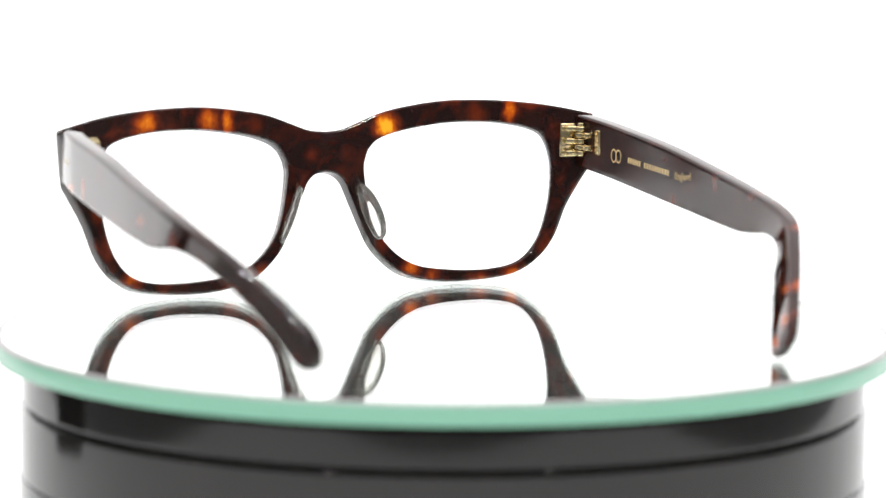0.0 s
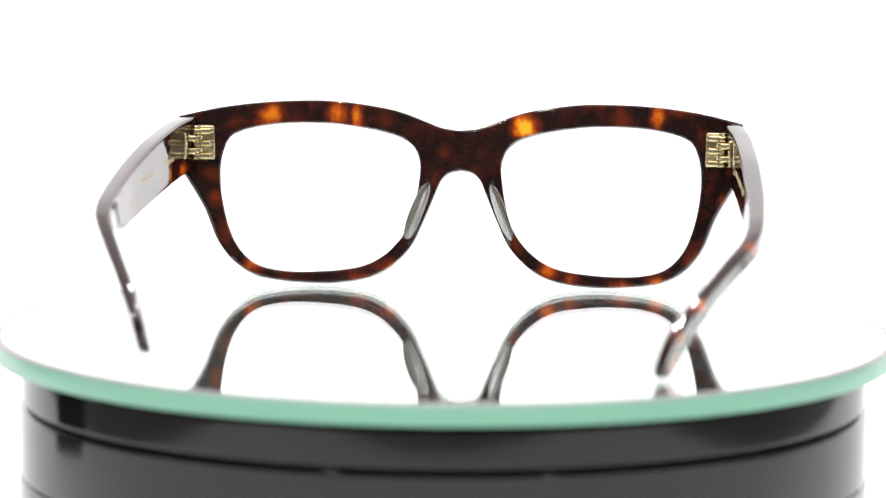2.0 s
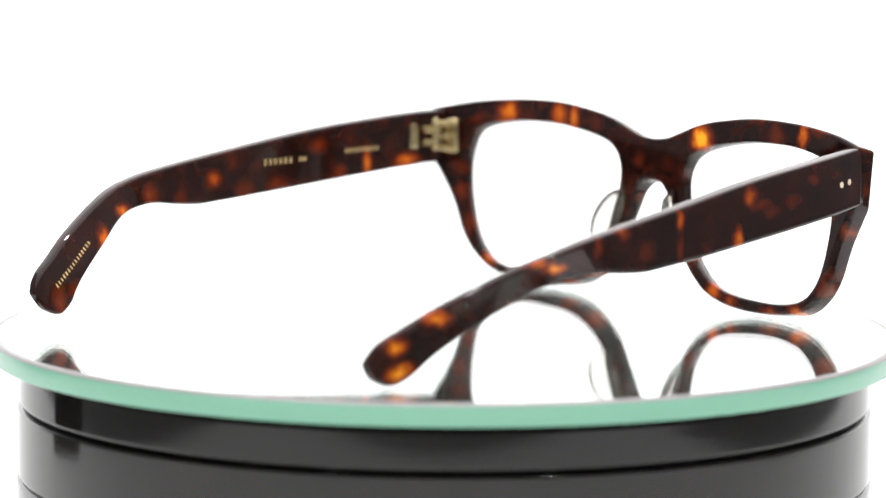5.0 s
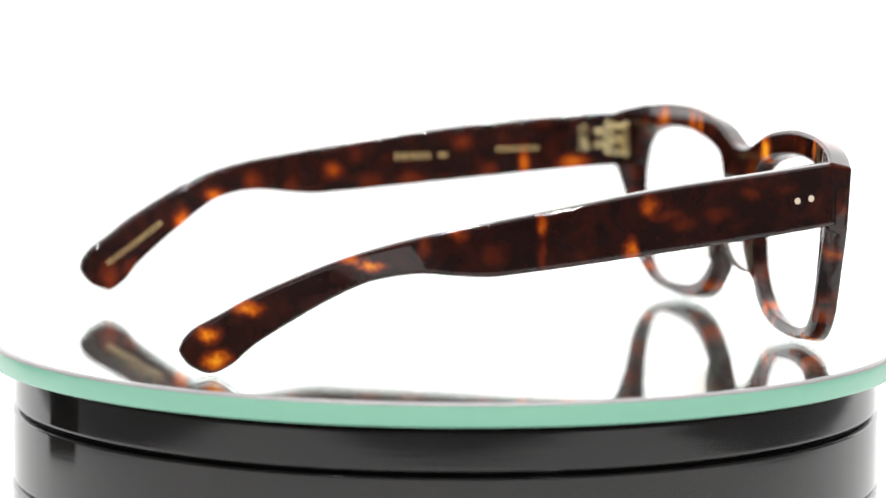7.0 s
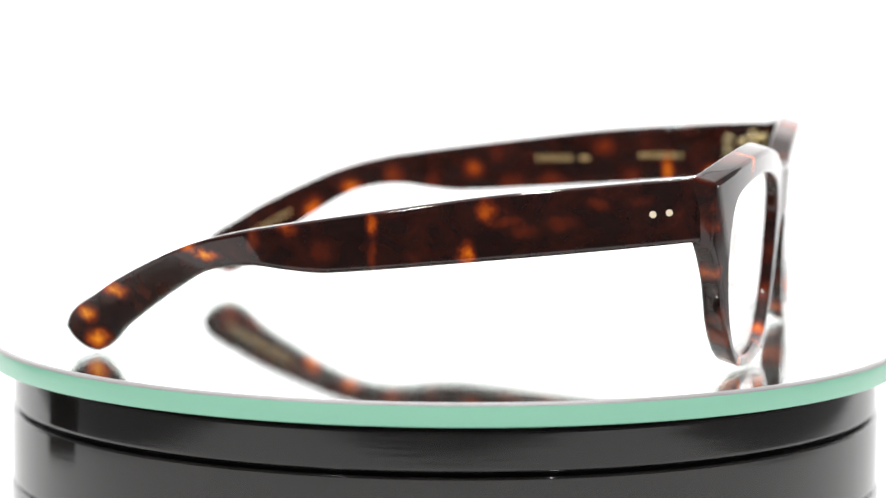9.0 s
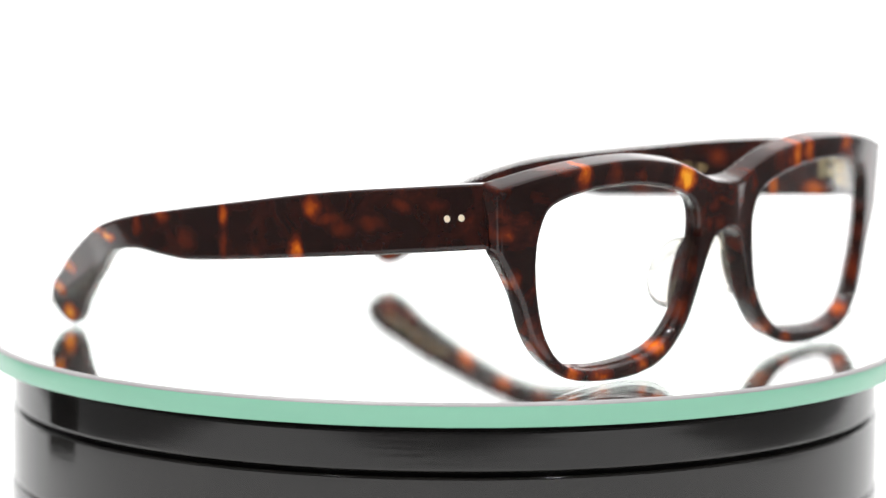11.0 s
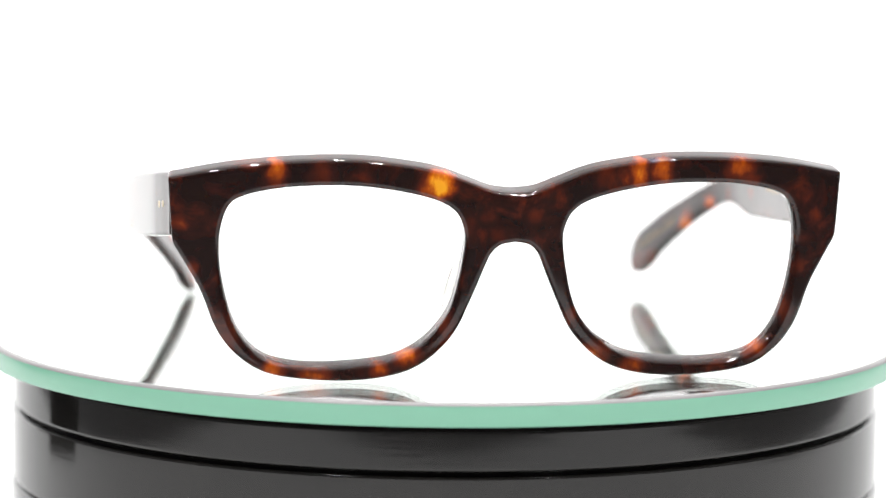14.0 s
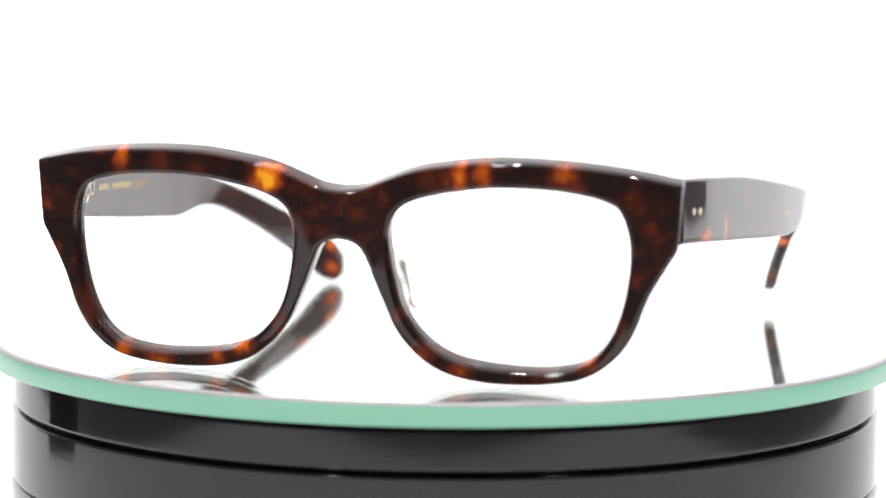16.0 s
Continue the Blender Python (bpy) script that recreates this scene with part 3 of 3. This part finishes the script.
def hinge(parent, sign):
    """A five-barrel gold hinge in the inner corner, with a plate on the front and one on the temple."""
    root = new("hinge")
    root.parent = parent
    root.location = ((sign * 65.6 + SHIFT) / 1000, 0.0616, 0.0366)
    tagged(root, "gold-plated five-barrel hinge")
    for i in range(5):
        part("knuckle", cylinder(pose(0, 0, (-3.1 + 1.55 * i) / 1000), 0.00155, 0.00128, 24, 0.0003), GOLD, root, smooth=True)
    # blackened core puts shade into the gaps between the knuckles
    part("gap_shade_core", cylinder(pose(0, 0, 0), 0.0009, 0.0072, 16), GROOVE, root, smooth=True)
    part("front_plate", box(pose(-sign * 0.0022, 0.0034, 0, 0, 0, -sign * 11), 0.0040, 0.0012, 0.0086, 0.0005, 4), GOLD, root, smooth=True)
    for i in range(3):
        part("front_lug", box(pose(-sign * 0.0020, 0.0016, (-3.1 + 3.1 * i) / 1000, 0, 0, -sign * 11), 0.0030, 0.0030, 0.0015, 0.0005, 3), GOLD, root, smooth=True)
    for dz in (-3.1, 0.0, 3.1):
        part("rivet", cylinder(pose(-sign * 0.0036, 0.0025, dz / 1000, 90, 0, 0), 0.0007, 0.0006, 16, 0.0002), GOLD, root, smooth=True)
    for dz in (-1.55, 1.55):
        part("temple_lug", box(pose(sign * 0.0008, -0.0020, dz / 1000, 0, 0, -sign * 3), 0.0026, 0.0036, 0.0015, 0.0005, 3), GOLD, root, smooth=True)
    part("temple_plate", box(pose(sign * 0.0021, -0.0042, 0, 0, 0, -sign * 3), 0.0010, 0.0062, 0.0064, 0.0004, 4), GOLD, root, smooth=True)
    for dy, dz in ((-0.0030, 1.9), (-0.0062, 0.0), (-0.0030, -1.9)):
        part("rivet", cylinder(pose(sign * 0.0016, dy, dz / 1000, 0, 90, 0), 0.0008, 0.0007, 16, 0.0002), GOLD, root, smooth=True)
    part("screw", cylinder(pose(0, 0, 0.0042), 0.0010, 0.0007, 16, 0.0002), GOLD, root, smooth=True)
    return root


def nose_pad(parent, sign):
    """A clear saddle-shaped pad on the nose side of a rim."""
    shares, steps = (0.02, 0.35, 0.65, 0.84, 0.93, 0.975, 1.0), 40
    rows = [(f, 1) for f in shares] + [(f, -1) for f in shares[-2::-1]]
    verts, faces = [], []
    for f, side in rows:
        for j in range(steps):
            v = 2 * math.pi * j / steps
            a, b = 8.6 * f * math.cos(v), 5.6 * f * math.sin(v)  # down the rim, and backwards
            c = side * 1.0 * math.sqrt(max(1 - f ** 4, 0.0))
            t = (a + 8.6) / 17.2
            across = 7.9 + 5.0 * (1 - t) ** 1.3 + 0.36 * max(-b, 0)
            verts.append(((sign * (across + c) + SHIFT) / 1000, (68.6 + b) / 1000, (12.6 + 14.6 * t) / 1000))
    for i in range(len(rows) - 1):
        for j in range(steps):
            k = (j + 1) % steps
            faces.append((i * steps + j, i * steps + k, (i + 1) * steps + k, (i + 1) * steps + j))
    faces += [tuple(range(steps))[::-1], tuple(range((len(rows) - 1) * steps, len(rows) * steps))]
    flange, side_faces, nu, nv = [], [], 16, 16
    for i in range(nu + 1):
        u = math.pi * i / nu
        for j in range(nv):
            v = 2 * math.pi * j / nv
            t, b, c = 0.5 - 0.5 * math.cos(u), 2.7 * math.sin(u) * math.cos(v), 1.0 * math.sin(u) * math.sin(v)
            across = 7.9 + 5.0 * (1 - t) ** 1.3 + 0.30 * max(-b, 0)
            flange.append(((sign * (across + c) + SHIFT) / 1000, (70.6 + b) / 1000, (10.6 + 17.6 * t) / 1000))
    for i in range(nu):
        for j in range(nv):
            k = (j + 1) % nv
            side_faces.append((i * nv + j, i * nv + k, (i + 1) * nv + k, (i + 1) * nv + j))
    mesh_part("pad_flange", flange, side_faces, FRONT_ACETATE, parent, "tortoiseshell swelling that carries the nose pad")
    mesh_part("nose_pad", verts, faces, PAD, parent, "clear amber-tinged acetate nose pad")


def print_bars(parent, sign, lift, y0, y1, z0, z1, height, count, gap=0.3, proud=0.012):
    """Small foil bars on the inner face of a temple, from y0 to y1."""
    bm = bmesh.new()
    step = (y1 - y0) / count
    for i in range(count):
        y = y0 + step * (i + 0.5)
        z = z0 + (z1 - z0) * (i + 0.5) / count
        place, turn = temple_point(sign, y, z, True, lift, proud)
        tilt = math.degrees(math.atan2(z1 - z0, y1 - y0))
        lean = -sign * math.degrees(math.atan((inward(sign, y, z + 0.5) - inward(sign, y, z - 0.5))))
        one = box(Matrix.Translation(place) @ pose(0, 0, 0, 0, 0, turn) @ pose(0, 0, 0, 0, lean, 0) @ pose(0, 0, 0, tilt, 0, 0), 0.00003, abs(step) * (1 - gap) / 1000, height / 1000)
        me = bpy.data.meshes.new("bar")
        one.to_mesh(me)
        one.free()
        bm.from_mesh(me)
        bpy.data.meshes.remove(me)
    return part("print", bm, FOIL, parent, "gold foil lettering")


def ring_mark(parent, sign, y, z, radius):
    """A flat foil ring on the inner face of a temple."""
    place, turn = temple_point(sign, y, z, True, 0.0, 0.02)
    verts, faces, n = [], [], 32
    for i in range(n):
        a = 2 * math.pi * i / n
        for r in (radius, radius - 0.38):
            verts.append((Matrix.Translation(place) @ pose(0, 0, 0, 0, 0, turn)) @ Vector((0, r * 0.78 * math.cos(a) / 1000, r * math.sin(a) / 1000)))
    for i in range(n):
        j = (i + 1) % n
        faces.append((2 * i, 2 * j, 2 * j + 1, 2 * i + 1))
    mesh_part("foil_ring", verts, faces, FOIL, parent, "gold foil ring mark", smooth=False)


def words(parent, sign, text, y, z, size):
    """Foil lettering on the inner face of a temple, that starts at y and runs back."""
    data = bpy.data.curves.new("lettering", "FONT")
    data.body, data.size, data.extrude = text, size / 1000, 0.00001
    ob = new("lettering", data)
    bpy.context.view_layer.update()
    me = bpy.data.meshes.new_from_object(ob.evaluated_get(bpy.context.evaluated_depsgraph_get()))
    bpy.data.objects.remove(ob)
    place, turn = temple_point(sign, y, z, True, 0.0, 0.03)
    me.transform(Matrix.Translation(place) @ pose(0, 0, 0, 0, 0, turn) @ pose(0, 0, 0, -4, 0, 0) @ pose(0, 0, 0, 90, 0, -90))
    me.materials.append(FOIL)
    out = new("lettering", me)
    out.parent = parent
    tagged(out, "gold foil word")


def spectacles():
    root = tagged(new("spectacles"), "dark tortoiseshell acetate spectacles standing open on the mirror plate", "glasses")
    spectacle_front(root)
    for sign, mat, lift in ((1, RIGHT_ACETATE, 0.0), (-1, LEFT_ACETATE, 3.3)):
        arm = temple(root, sign, mat, lift, "wide tortoiseshell temple with a drop tip")
        for y, z in ((56.8, 35.4), (60.1, 35.8)):
            place, turn = temple_point(sign, y, z, False, lift)
            part("pin", cylinder(Matrix.Translation(place) @ pose(0, 0, 0, 0, 90, turn), 0.00072, 0.00012, 20), PIN, arm, "pale gold hinge pin")
        joint = hinge(root, sign)
        if sign > 0:
            cam.data.dof.focus_object = joint
        nose_pad(root, sign)
        lens(root, sign)
        if sign < 0:
            print_bars(arm, sign, 0.0, 7.7, 17.2, 32.6, 32.8, 1.5, 6, 0.68)
            print_bars(arm, sign, 0.0, 19.0, 21.4, 32.9, 32.9, 0.9, 2)
            print_bars(arm, sign, 0.0, 33.6, 44.7, 34.1, 34.3, 0.95, 9, 0.52)
            print_bars(arm, sign, lift, -67.0, -52.5, 6.4, 15.6, 0.95, 15, 0.58, 0.12)
        else:
            for y in (48.2, 45.9):
                ring_mark(arm, sign, y, 34.0, 1.75)
            print_bars(arm, sign, 0.0, 41.4, 34.8, 33.6, 33.1, 1.3, 6, 0.45)
            print_bars(arm, sign, 0.0, 33.4, 20.8, 33.0, 32.2, 1.3, 10, 0.45)
            words(arm, sign, "England", 17.9, 31.0, 2.45)
    return root


GLASSES = spectacles()


# ---------------- what moves ----------------
def motions():
    turns = [(0.5 * i, pose(0, 0, 0, 0, 0, -(TURN_RATE * 0.5 * i + TURN_START))) for i in range(33)]
    walk(DISC, turns)
    walk(GLASSES, turns)


motions()
